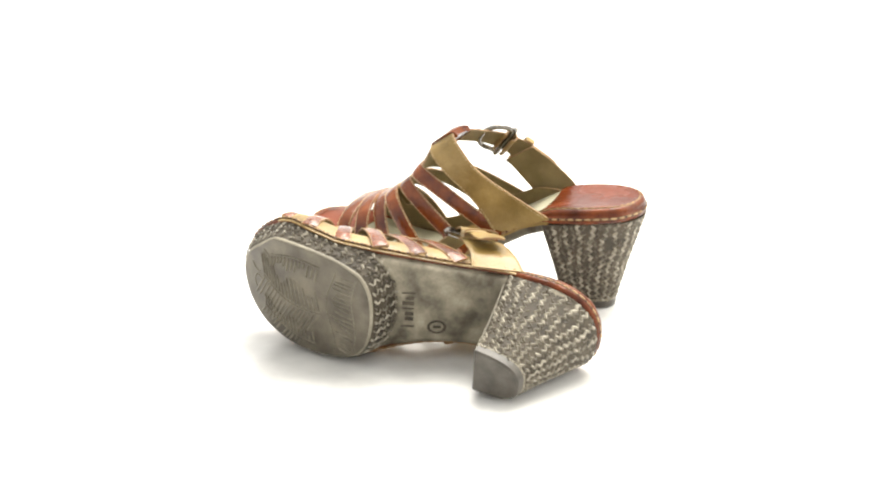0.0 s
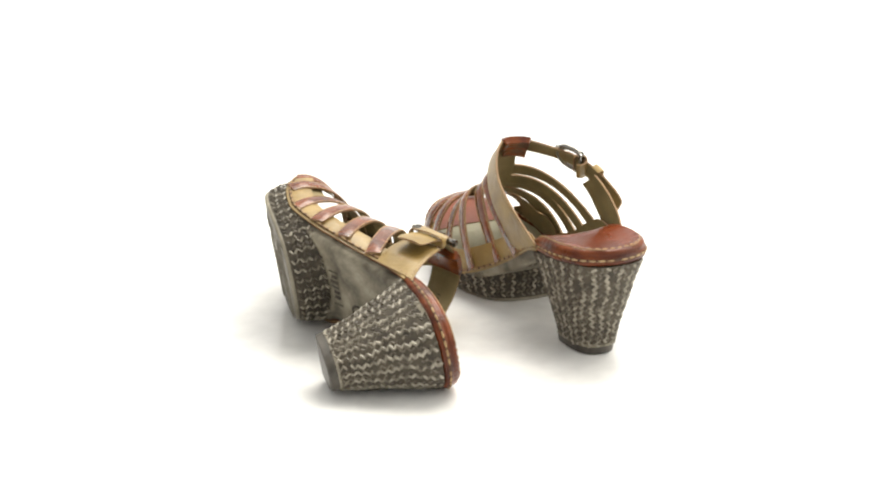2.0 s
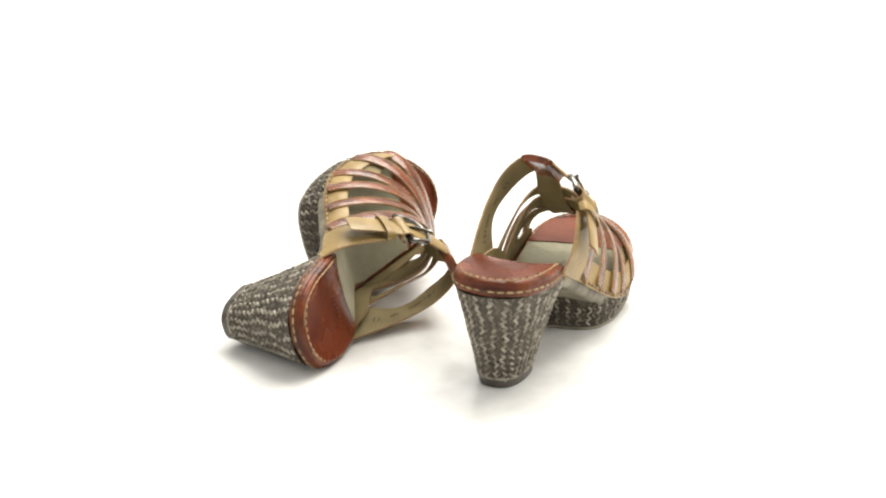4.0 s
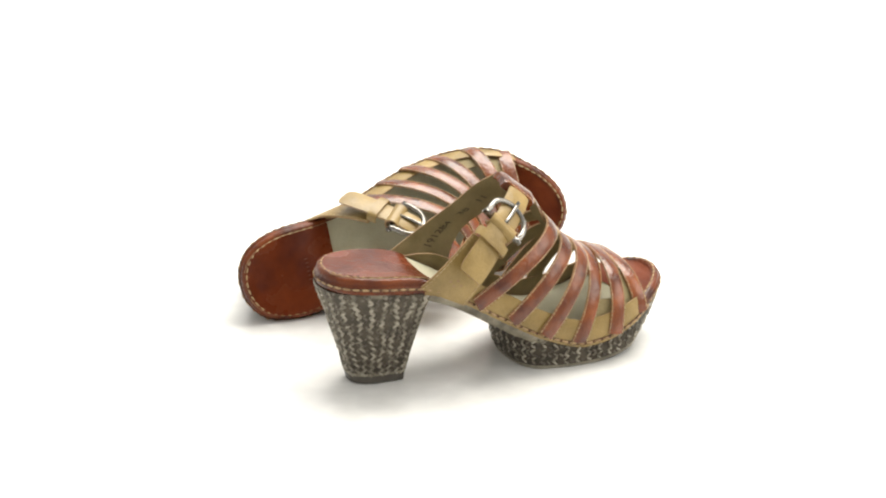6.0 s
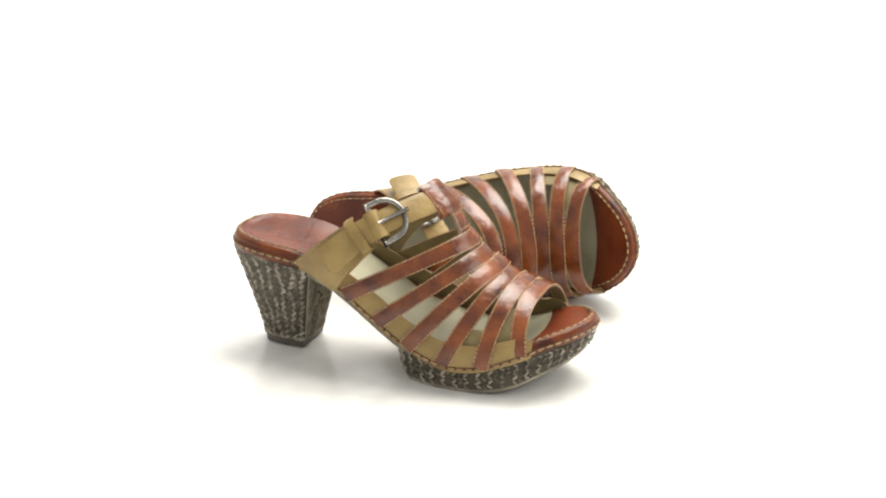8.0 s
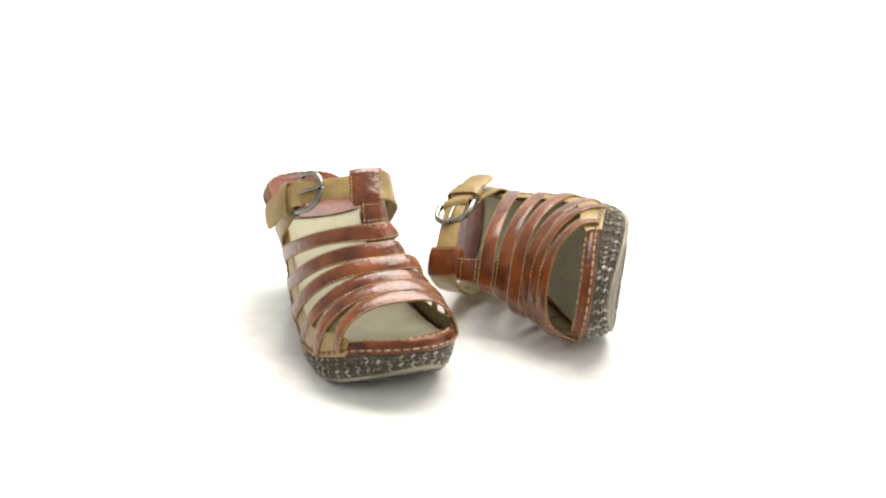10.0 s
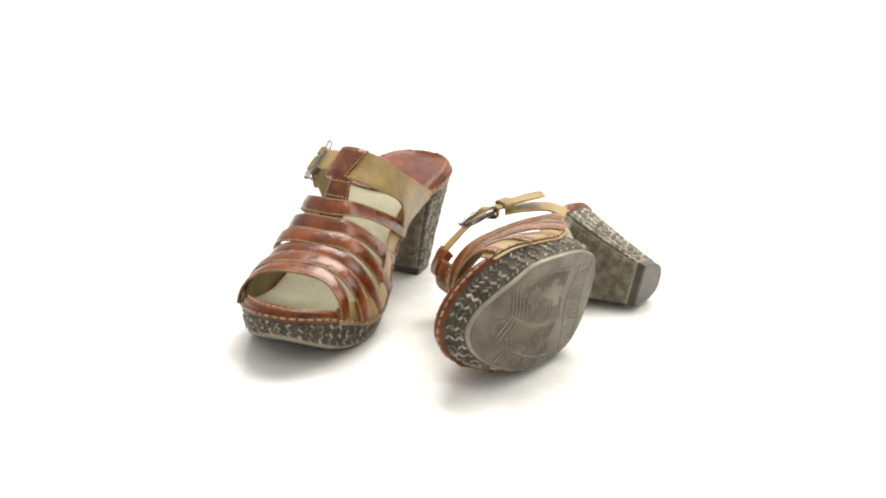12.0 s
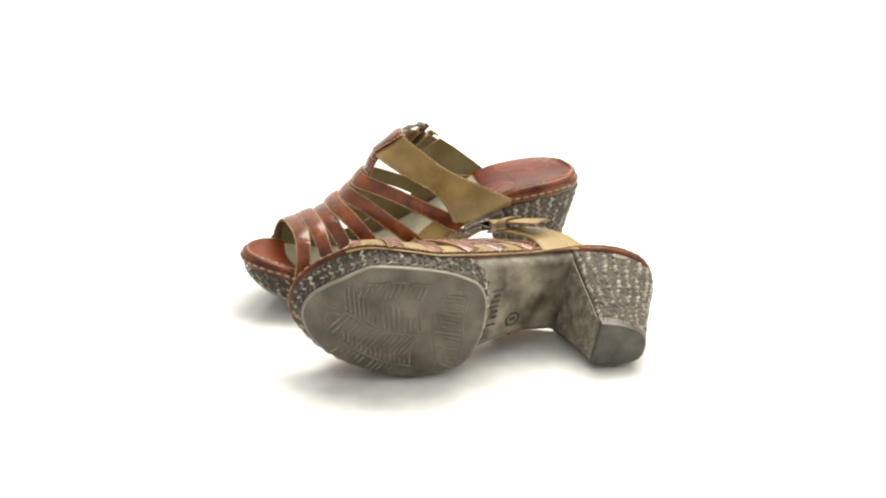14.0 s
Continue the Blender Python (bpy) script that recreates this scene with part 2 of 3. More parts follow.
def strap_path(k, n=41):
    yl, ym, ys = STRAPS[k]
    top = spine_at(ys)
    halves = []
    for y0, edge, sgn in ((yl, xl, 1), (ym, xm, -1)):
        foot = np.array([edge(y0) + ((1.4 if k < 3 else 0.4) if sgn > 0 else 0.3 if k == 3 else -0.8 if k < 3 else -0.9), y0, ztop(y0) - (2.6 if sgn > 0 else 3.5 if k < 3 else 1.6)])
        pts = []
        for u in np.linspace(0, 1, n // 2 + 1):
            ph = u * math.pi / 2
            hz = math.sin(ph) ** 0.95
            hx = 1 - math.cos(ph) ** ((0.67 if k < 3 else 0.86) if sgn > 0 else 0.44 if k < 3 else 0.70)
            hy = 0.25 * u + 0.75 * hz
            pts.append(foot + (top - foot) * np.array([hx, hy, hz]))
        halves.append(pts)
    return np.array(halves[0] + halves[1][::-1][1:])


def dome_normal(p, ys):
    """Outward from the vamp's middle line, leaning forward with the slope of the spine."""
    slope = (spine_at(ys - 3)[2] - spine_at(ys + 3)[2]) / 6
    base = zw(p[:, 1])
    d = np.column_stack([p[:, 0] + 5.0, np.zeros(len(p)), 0.85 * (p[:, 2] - base) + 0.5])
    d[:, 1] = d[:, 2] * slope
    return d / np.linalg.norm(d, axis=1)[:, None]


def ribbon(path, widths, nrm, cols=5, crown=0.0):
    t = np.gradient(path, axis=0)
    t /= np.linalg.norm(t, axis=1)[:, None]
    side = np.cross(nrm, t)
    side /= np.linalg.norm(side, axis=1)[:, None]
    n2 = np.cross(t, side)
    g = np.zeros((len(path), cols, 3))
    for j, u in enumerate(np.linspace(-1, 1, cols)):
        g[:, j] = path + side * (widths * u / 2)[:, None] + n2 * crown * (1 - u * u)
    return g, n2


# edges of the instep band: the rear (upper) and the front (lower), from the outer to the inner side
BAND_REAR = [(34, 22, 75), (36.5, 36, 87), (35, 52, 100), (30, 67, 110.5), (21, 82.5, 118.5), (1, 102, 127.5), (-10, 106.5, 129.5), (-22, 107, 128.5), (-32, 96, 119.5), (-37, 80, 106), (-37, 54, 91), (-34.5, 25, 75)]
BAND_FRONT = [(36, 55, 58), (39, 62, 68), (38.5, 71, 78), (34.5, 85, 93), (25, 103.5, 105), (3, 123, 112), (-9, 127, 113.5), (-21, 126, 111.5), (-32, 111, 101), (-37.5, 92, 89), (-36, 80, 76), (-29.5, 70, 56)]


def band_grid(u0, u1, n=40, cols=9, inset=0.0):
    a, b = spline(BAND_REAR, 200), spline(BAND_FRONT, 200)
    want = np.linspace(u0, u1, n)
    pick = lambda q: np.stack([np.interp(want, np.linspace(0, 1, 200), q[:, c]) for c in range(3)], 1)
    a, b = pick(a), pick(b)
    g = np.zeros((n, cols, 3))
    for j, w in enumerate(np.linspace(1 - inset, inset, cols)):
        g[:, j] = a + (b - a) * w
    return g


def build_sandal(side, label, sag=0.0):
    """side 1: the right one; -1: the left one, its mirror image. sag: how far the soft upper hangs towards the inner side and the heel."""
    def sagged(p):
        w = min(max((p[2] - float(ztop(p[1])) - 6) / 50, 0.0), 1.0)
        held = min(max(-p[0] / 30, 0.0), 1.0) * min(max((125 - p[1]) / 15, 0.0), 1.0)
        return (p[0] - sag * w * (1 - 0.6 * held), p[1] - 0.25 * sag * w, p[2] - 0.4 * sag * w)

    root = new("sandal")
    tagged(root, label, "sandal", "pair of sandals")

    def part(name, v, f, mats, idx=None, parent=None, smooth=True, label=""):
        if sag:
            v = [sagged(p) for p in v]
        v = [(p[0] * side * UNIT, p[1] * UNIT, p[2] * UNIT) for p in v]
        if side < 0:
            f = [tuple(reversed(q)) for q in f]
        return mesh_part(name, v, f, mats, idx, parent or root, smooth, label)

    rng = random.Random(5)
    ry = RING[:, 1]

    # sole body (shank) in grey rubber
    def sole_bottom(y):
        return zw(y) - np.interp(y, [-45, 20, 40, 90, 120, 240], [5, 6, 8, 9, 7, 3])
    lv = []
    for ins, fr in ((6.0, 0.0), (3.2, 0.12), (2.0, 0.6), (1.4, 1.0)):
        r = ring_inset(RING, ins)
        lv.append(lift(r, sole_bottom(ry) + (zw(ry) - sole_bottom(ry)) * fr))
    v, f = slab(lv)
    sole = part("sole", v, f, [RUBBER], label="mottled grey rubber shank with embossed marks")

    # welt: brown leather edge all round
    lv = []
    for ins, dz in ((1.2, 0.0), (-0.9, 0.06), (-1.5, 0.35), (-1.1, 0.62), (0.2, 0.70), (-0.2, 0.84), (0.5, 1.06), (2.2, 1.20), (4.2, 1.15), (5.5, 1.0)):
        lv.append(lift(ring_inset(RING, ins), zw(ry) + (ztop(ry) - zw(ry)) * dz))
    v, f = slab(lv, (False, False))
    part("welt", v, f, [WELT], label="stitched brown leather edge")

    # footbed in three pieces
    def bed(name, y0, y1, mat, curve, raise_, label):
        rows, cols = 34, 15
        g = np.zeros((rows, cols, 3))
        for i in range(rows):
            for j in range(cols):
                w = j / (cols - 1) * 2 - 1
                ya, yb = y0 + curve[0] * (1 - w * w), y1 + curve[1] * (1 - w * w)
                y = ya + (yb - ya) * i / (rows - 1)
                y = min(max(y, -34), 227)
                a, b = xm(y) + 3.2, xl(y) - 3.2
                x = (a + b) / 2 + (b - a) / 2 * w
                g[i, j] = (x, y, ztop(y) + 0.9 - 3.2 * (1 - w * w) ** 0.8 * min(1, (b - a) / 40) + raise_)
        v, f, idx = sheet(g[:, ::-1], 1.2)
        return part(name, v, f, [mat, mat, EDGE], idx, label=label)
    bed("heel_pad", -34, 36, PADBROWN, (0, 0), 1.0, "glossy brown leather heel pad")
    bed("sock", 30, 196, SOCK, (0, 6), -0.6, "cream sock lining")
    bed("toe_pad", 190, 227, TOEBROWN, (6, 0), 0.3, "brown leather toe pad")

    # heel block with its tip
    tip_z = 6.5
    lvls, sects = [], []
    for u in np.linspace(0, 1, 9):
        e = u ** 1.15
        top = arc_d(33.2, -34.8, -38.4, 31.0)
        bot = arc_d(15.0, -19.3, -18.0, 18.0)
        s2 = bot + (top - bot) * e
        zt = zw(s2[:, 1]) - 0.6
        sects.append(lift(s2, tip_z + (zt - tip_z) * u))
    v, f = slab(sects, (True, True))
    heel = part("heel", v, f, [GROOVE], label="dark heel block wrapped in grey braid")
    b0 = arc_d(13.2, -17.5, -16.0, 16.5)
    b1 = arc_d(14.6, -18.9, -17.6, 17.8)
    b2 = arc_d(15.4, -19.7, -18.5, 18.4)
    v, f = slab([lift(b0, np.zeros(len(b0))), lift(b1, np.full(len(b0), 0.9)), lift(b2, np.full(len(b0), tip_z + 0.4)), lift(b1, np.full(len(b0), tip_z + 1.0))])
    part("heel_tip", v, f, [TIPRUB], parent=heel, smooth=False, label="smooth dark rubber heel tip")

    # pale ring: a worn rim, and the tip's edge highlight painted in by colour
    b3 = arc_d(15.6, -19.9, -18.7, 18.8)
    v, f = slab([lift(b2, np.full(len(b0), tip_z - 0.1)), lift(b3, np.full(len(b0), tip_z + 0.5)), lift(b3, np.full(len(b0), tip_z + 1.1)), lift(b2, np.full(len(b0), tip_z + 1.7))])
    part("worn_lit_edge", v, f, [RIM], parent=heel, smooth=False, label="pale worn line above the heel tip, with an edge highlight painted in")

    # braid on the heel: columns of slanted twists
    S = np.array(sects)                     # levels, ring, 3
    nb = 45

    def heel_point(s, u):
        s = s * (nb - 1)
        i, k = int(min(s, nb - 2)), u * 8
        j = int(min(k, 7))
        a, c = s - i, k - j
        p = (S[j, i] * (1 - a) + S[j, i + 1] * a) * (1 - c) + (S[j + 1, i] * (1 - a) + S[j + 1, i + 1] * a) * c
        ds = S[j, i + 1] - S[j, i]
        du = S[j + 1, i] - S[j, i]
        n = np.cross(ds, du)
        n /= np.linalg.norm(n)
        if np.dot(n[:2], p[:2] - np.array([-1.0, 4.0])) < 0:
            n = -n
        return p, ds / np.linalg.norm(ds), du / np.linalg.norm(du), n
    per = [np.linalg.norm(np.diff(S[4, :nb], axis=0), axis=1)]
    cum = np.concatenate([[0], np.cumsum(per[0])]) / np.sum(per[0])
    bright, dim = ([], []), ([], [])
    # pale zigzag cords run up the heel, with low dark twists between them
    columns, rows = 17, 27
    for c in range(columns * 2):
        pale = c % 2 == 0
        drift = rng.uniform(0, 6.28)
        for r in range(rows):
            q = (c + 0.5) / (columns * 2)
            u = (r + 0.5 + 0.25 * math.sin(c * 2.1)) / (rows + 0.25)
            wig = 0.008 * math.sin(r * 0.5 + drift) + rng.uniform(-0.003, 0.003)
            s = np.interp(min(max(q + wig, 0.014), 0.986), cum, np.linspace(0, 1, nb))
            p, ds, du, n = heel_point(s, min(u, 0.985))
            sl = 1 if (r + c // 2) % 2 else -1
            ang = radians(44 + rng.uniform(-11, 11)) * sl
            along = ds * math.cos(ang) + du * math.sin(ang)
            across = np.cross(n, along)
            wide = 0.6 + 0.45 * u
            faint = not pale or rng.random() < 0.1
            if not pale and rng.random() < 0.25:
                continue
            strand(*(dim if faint else bright), p - n * 0.2 + ds * rng.uniform(-0.4, 0.4), along, across, n,
                   (4.6 if pale else 3.4) + rng.uniform(-0.7, 0.7), (2.1 if pale else 1.4) * wide + 0.45 + rng.uniform(-0.3, 0.4), (1.5 if pale else 0.9) + rng.uniform(-0.3, 0.3))
    # the flat front of the heel: a pressed panel within a narrow rim
    g = np.zeros((12, 10, 3))
    for r in range(12):
        u = 0.02 + 0.95 * r / 11
        k = min(int(u * 8), 7)
        c = u * 8 - k
        row = S[k] * (1 - c) + S[k + 1] * c
        pa, pb = row[nb - 1], row[0]
        for j in range(10):
            w = 0.03 + 0.94 * j / 9
            g[r, j] = pa * (1 - w) + pb * w + np.array([0, 0.9, 0])
    v, f, idx = sheet(g, 1.0)
    part("breast", v, f, [BREAST, BREAST, RIM], idx, parent=heel, label="grey-beige pressed front of the heel")
    pressed = ([], [])
    for r in range(26):
        for c in range(16):
            u, w = (r + rng.uniform(0.1, 0.9)) / 26, 0.06 + 0.88 * (c + rng.uniform(0.1, 0.9)) / 16
            k = min(int(u * 11), 10)
            c2 = u * 11 - k
            p = (g[k] * (1 - c2) + g[k + 1] * c2)
            p = p[0] * (1 - w) + p[-1] * w
            ang = rng.uniform(-1.2, 1.2)
            along = np.array([math.cos(ang), 0.1 * math.sin(ang), math.sin(ang)])
            n = np.array([0, 1.0, -0.12])
            strand(*pressed, p + n * 0.75, along, np.cross(n, along), n, 3.4 + rng.uniform(-1.2, 1.4), 1.3 + rng.uniform(-0.3, 0.6), 1.25)
    tagged(part("relief", *pressed, [BREAST], parent=heel, smooth=False, label="pressed squiggles on the heel's front"), kind="stuff")
    tagged(part("braid", *bright, [STRAND], parent=heel, smooth=False, label="off-white braid twists"), kind="stuff")
    tagged(part("braid", *dim, [STRAND_DARK], parent=heel, smooth=False, label="dark braid twists"), kind="stuff")

    # platform under the ball and toes
    start = int(np.argmax(RING[:, 1] >= 120))
    loop = [tuple(RING[i]) for i in range(start, RING_N) if RING[i, 1] >= 120]
    rear = [(-37.5, 113), (-30.5, 105), (-18.5, 98.5), (0, 95), (21, 96), (34.5, 101), (42, 109)]
    PL = spline([loop[i] for i in range(0, len(loop), 3)] + rear, 150, True)
    # begin at the middle of the rear edge, so that opposite points pair up
    PL = np.roll(PL, -int(np.argmin(np.abs(PL[:, 0]) + 1000 * (PL[:, 1] > 112))), 0)
    py = PL[:, 1]
    zb = smooth_fn([95, 150, 172, 190, 204, 215, 224, 238], [0, 0, 1.6, 6.0, 11.4, 16.6, 21.8, 30])
    # the outer side drops almost straight, the toe slopes in more
    flare = (1 + 0.1 * np.clip((py - 192) / 25, 0, 1) - 0.6 * np.clip(PL[:, 0] / 30, 0, 1) * np.clip((208 - py) / 20, 0, 1) * np.clip((py - 104) / 30, 0, 1))[:, None]
    lv = []
    for ins, fr, dz in ((7.2, 0, 0.0), (6.2, 0, 0.4), (5.6, 0, 1.9), (5.8, 0, 2.5), (3.5, 0.5, 0), (1.6, 1.0, -0.8), (0.6, 1.0, -0.2), (0.4, 1.0, 0.3)):
        r = ring_inset(PL, ins * flare)
        lo, hi = zb(r[:, 1]), zw(py) - 0.2
        lv.append(lift(r, lo + (hi - lo) * fr + dz))
    v, f = slab(lv[3:])
    platform = part("platform", v, f, [GROOVE], label="platform sole wrapped in grey braid")
    v, f = slab([lv[0], lv[1], lv[2], lv[3] + np.array([0, 0, 0.3])])
    outsole = part("outsole", v, f, [RIM], parent=platform, label="grey rubber outsole with a worn pale rim")
    r = ring_inset(PL, 6.6 * flare + 0.4)
    r2 = ring_inset(PL, 7.3 * flare + 0.6)
    v, f = slab([lift(r2, zb(r2[:, 1]) - 0.2), lift(r, zb(r[:, 1]) - 0.12), lift(r, zb(r[:, 1]) + 0.4)])
    tread = part("tread", v, f, [TREAD], parent=platform, label="dark tread field with fine fanned ribs")
    # fanned ribs on the tread
    v, f = [], []
    down = np.array([0, 0, -1.0])

    def rib(x0, y0, x1, y1, wd=1.3, ht=1.3):
        my, mx = (y0 + y1) / 2, (x0 + x1) / 2
        if my < 112 or my > 214 or mx > xl(my) - 11 or mx < xm(my) + 11:
            return
        al = np.array([x1 - x0, y1 - y0, 0.0])
        ln = np.linalg.norm(al)
        al /= ln
        al[2] = (zb(y1) - zb(y0)) / ln
        strand(v, f, np.array([mx, my, (zb(y0) + zb(y1)) / 2 - 0.05]), al, np.array([al[1], -al[0], 0]), down, ln, wd, ht)
    def line_of_ribs(fx, fy, n, wd, ht):
        """A raised line along a plane curve."""
        for q in range(n):
            a, b = q / n, (q + 1) / n
            rib(fx(a), fy(a), fx(b), fy(b), wd, ht)
    # palm shapes: ribs fanning to both sides of a bent stem
    for x0, y0, x1, y1, bend, reach in ((-6, 142, 2, 198, 5, 24), (-33, 146, -22, 196, 3, 12), (33, 144, 24, 190, -4, 13)):
        sx, sy = x1 - x0, y1 - y0
        ln = math.hypot(sx, sy)
        px, py2 = -sy / ln, sx / ln
        cnt = int(ln / 3.4)
        for q in range(cnt):
            u = (q + 0.5) / cnt
            cx, cy = x0 + sx * u + px * bend * math.sin(math.pi * u), y0 + sy * u + py2 * bend * math.sin(math.pi * u)
            for sg in (1, -1):
                r1 = reach * (0.45 + 0.55 * abs(math.sin(2.2 * math.pi * u + sg))) + rng.uniform(-2, 2)
                dx, dy = px * sg * 0.93 + sx / ln * 0.36, py2 * sg * 0.93 + sy / ln * 0.36
                rib(cx + dx * 1.5, cy + dy * 1.5, cx + dx * r1, cy + dy * r1, 1.9, 1.3)
        line_of_ribs(lambda u: x0 + sx * u + px * bend * math.sin(math.pi * u), lambda u: y0 + sy * u + py2 * bend * math.sin(math.pi * u), 14, 1.6, 1.0)
    # two waved lines across the rear of the field, with a ladder of ribs between them
    low = lambda x: 115 + 2.0 * math.sin(x / 9)
    high = lambda x: 134 + 4.0 * math.sin(x / 11 + 1.0)
    for fy in (low, high):
        line_of_ribs(lambda u: -34 + 68 * u, lambda u: fy(-34 + 68 * u), 22, 1.2, 0.8)
    for q in range(17):
        x = -31 + 62 * q / 16
        rib(x, low(x) + 1.5, x + rng.uniform(-1, 3), high(x) - 1.5 - 6 * rng.random(), 1.7, 1.2)
    # two curled lines towards the toe
    for cx, cy, rad, a0, a1 in ((-8, 203, 6, -0.5, 2.6), (6, 206, 5, 1.6, 4.2), (16, 198, 8, -1.2, 0.9)):
        line_of_ribs(lambda u: cx + rad * math.cos(a0 + (a1 - a0) * u), lambda u: cy + rad * math.sin(a0 + (a1 - a0) * u), 10, 1.2, 0.7)
    tagged(part("rib", v, f, [RIB], parent=platform, smooth=False, label="fine raised tread ribs"), kind="stuff")
    # braid on the platform: two rows of twists set against each other
    bright, dim = ([], []), ([], [])
    count = 88
    lo, hi = lv[3], lv[6]
    for k, q in enumerate(np.linspace(0, 150, count, endpoint=False)):
        pale = k % 2 == 0
        i = int(q) % 150
        j = (i + 1) % 150
        fr = q - int(q)
        base = lo[i] * (1 - fr) + lo[j] * fr
        band = hi[i] * (1 - fr) + hi[j] * fr - base
        tall = np.linalg.norm(band)
        du = band / tall
        ds = (lo[j] - lo[i]) / np.linalg.norm(lo[j] - lo[i])
        n = np.cross(ds, du)
        n /= np.linalg.norm(n)
        if np.dot(n[:2], base[:2] + band[:2] / 2 - np.array([0, 160.0])) < 0:
            n = -n
        rows = max(3, round(tall / 3.6))
        for row in range(rows):
            if not pale and rng.random() < 0.35:
                continue
            p = base + band * ((row + 0.5 + rng.uniform(-0.12, 0.12)) / rows * 0.9 + 0.05) + n * (0.1 + 0.8 * math.sin(math.pi * (row + 0.5) / rows))
            ang = radians(38 + rng.uniform(-9, 9)) * (1 if row % 2 else -1)
            along = ds * math.cos(ang) + du * math.sin(ang)
            faint = not pale or rng.random() < 0.15
            strand(*(dim if faint else bright), p + ds * rng.uniform(-0.5, 0.5), along, np.cross(n, along), n, (4.0 if pale else 3.4) + rng.uniform(-0.8, 0.6), (1.95 if pale else 1.6) + rng.uniform(-0.5, 0.4), 1.5 if pale else 0.9)
    tagged(part("braid", *dim, [STRAND_DARK], parent=platform, smooth=False, label="dark braid twists between the pale ones"), kind="stuff")
    tagged(part("braid", *bright, [STRAND], parent=platform, smooth=False, label="pale braid twists on the platform"), kind="stuff")

    # tan rand along both sides, under the straps
    for name, edge, sgn in (("side_band", xl, 1), ("side_band", xm, -1)):
        ys = np.linspace(26, 200, 60)
        hs = np.interp(ys, [26, 60, 90, 130, 170, 192, 200], [3, 18.5, 22, 20, 19, 17, 11])
        g = np.zeros((60, 6, 3))
        for j, w in enumerate(np.linspace(0, 1, 6)):
            g[:, j] = np.column_stack([edge(ys) + sgn * (0.7 - 2.5 * w * w), ys, zw(ys) - 0.8 + hs * w])
        if sgn < 0:
            g = g[:, ::-1]
        v, f, idx = sheet(g, 1.3)
        part(name, v, f, [TAN, LINING, EDGE], idx, label="tan leather band along the sole")

    # instep band: outer quarter, inner quarter
    for name, u0, u1, lab in (("quarter", 0.0, 0.225, "tan leather outer quarter carrying the buckle"), ("quarter", 0.47, 1.0, "tan leather inner quarter with a printed lining")):
        g = band_grid(u0, u1)
        v, f, idx = sheet(g, 1.6)
        qt = part(name, v, f, [TAN, LINING, EDGE], idx, label=lab)
        sv, sf = [], []
        qn = grid_normals(g)
        for col, w in ((0, 0.35), (7, 0.65)):
            line = g[:, col] * (1 - w) + g[:, col + 1] * w + qn[:, col] * 1.65
            a, b = stitches(line, qn[:, col], 3.3, 2.3, 0.85, 0.45)
            sf += [tuple(i + len(sv) for i in t) for t in b]
            sv += a
        tagged(part("stitching", sv, sf, [THREAD], parent=qt, smooth=False, label="pale thread along the quarter's edges"), kind="stuff")

    # small pressed emblem near the base of the outer quarter
    g = band_grid(0.02, 0.10, 9, 9)
    gn = grid_normals(g)
    v, f = [], []
    for ca, cb in ((3, 4), (4, 3), (4, 5), (5, 4)):
        i = len(v)
        for a, b in ((-0.15, -0.12), (0.15, -0.12), (0.15, 0.12), (-0.15, 0.12)):
            v.append(g[ca, cb] + (g[ca + 1, cb] - g[ca, cb]) * a * 2 + (g[ca, cb + 1] - g[ca, cb]) * b * 2 + gn[ca, cb] * 1.75)
        f.append((i, i + 1, i + 2, i + 3))
    part("emblem", v, f, [EDGE], smooth=False, label="small pressed emblem on tan leather")

    # strap through the buckle, with its loose tail
    g = band_grid(0.0, 0.48, 40, 7, 0.14)
    c = g[:, 3]
    wd = np.linalg.norm(g[:, -1] - g[:, 0], axis=1)
    nn = grid_normals(g)[:, 3]
    u = np.linspace(0, 1, 40)
    path = (c + nn * np.interp(u, [0, 0.6, 1], [3.0, 2.2, 0.6])[:, None])[8:]
    lift_tail = np.linspace(1, 0, len(path)) ** 2 * 7.0
    path = path + nn[8:] * lift_tail[:, None]
    w = np.minimum(wd[8:] * 0.95, np.linspace(22.5, 23.5, len(path)))
    w[:5] *= np.array([0.80, 0.94, 0.98, 1.0, 1.0])
    rg, n2 = ribbon(path, w, nn[8:], 7, 0.8)
    v, f, idx = sheet(rg[:, ::-1] if np.dot(grid_normals(rg)[15, 3], nn[20]) < 0 else rg, 1.6)
    strap_tail = part("buckle_strap", v, f, [TAN, LINING, EDGE], idx, label="tan leather strap threaded through a buckle, tail loose")
    # keeper loop
    k = 10
    P0, T, N2 = path[k], path[k + 1] - path[k - 1], nn[8 + k]
    T = T / np.linalg.norm(T)
    SD = np.cross(N2, T)
    SD /= np.linalg.norm(SD)
    g = np.zeros((14, 3, 3))
    for i, th in enumerate(np.linspace(-0.25, math.pi + 0.25, 14)):
        for j, q in enumerate((-3.6, 0, 3.6)):
            g[i, j] = P0 + SD * 12.8 * math.cos(th) + N2 * (4.2 * abs(math.sin(th)) ** 0.5 * (1 if math.sin(th) > 0 else -1) - 0.4) + T * q
    v, f, idx = sheet(g, 1.2)
    part("keeper", v, f, [TAN, TAN, EDGE], idx, parent=strap_tail, label="tan leather keeper loop")
    # buckle: a D of round bar, pin and end knobs
    k = 17
    P0, T, N2 = path[k] - nn[8 + k] * 0.6, path[k + 1] - path[k - 1], nn[8 + k]
    T = T / np.linalg.norm(T)
    SD = np.cross(N2, T)
    SD /= np.linalg.norm(SD)
    dpts = []
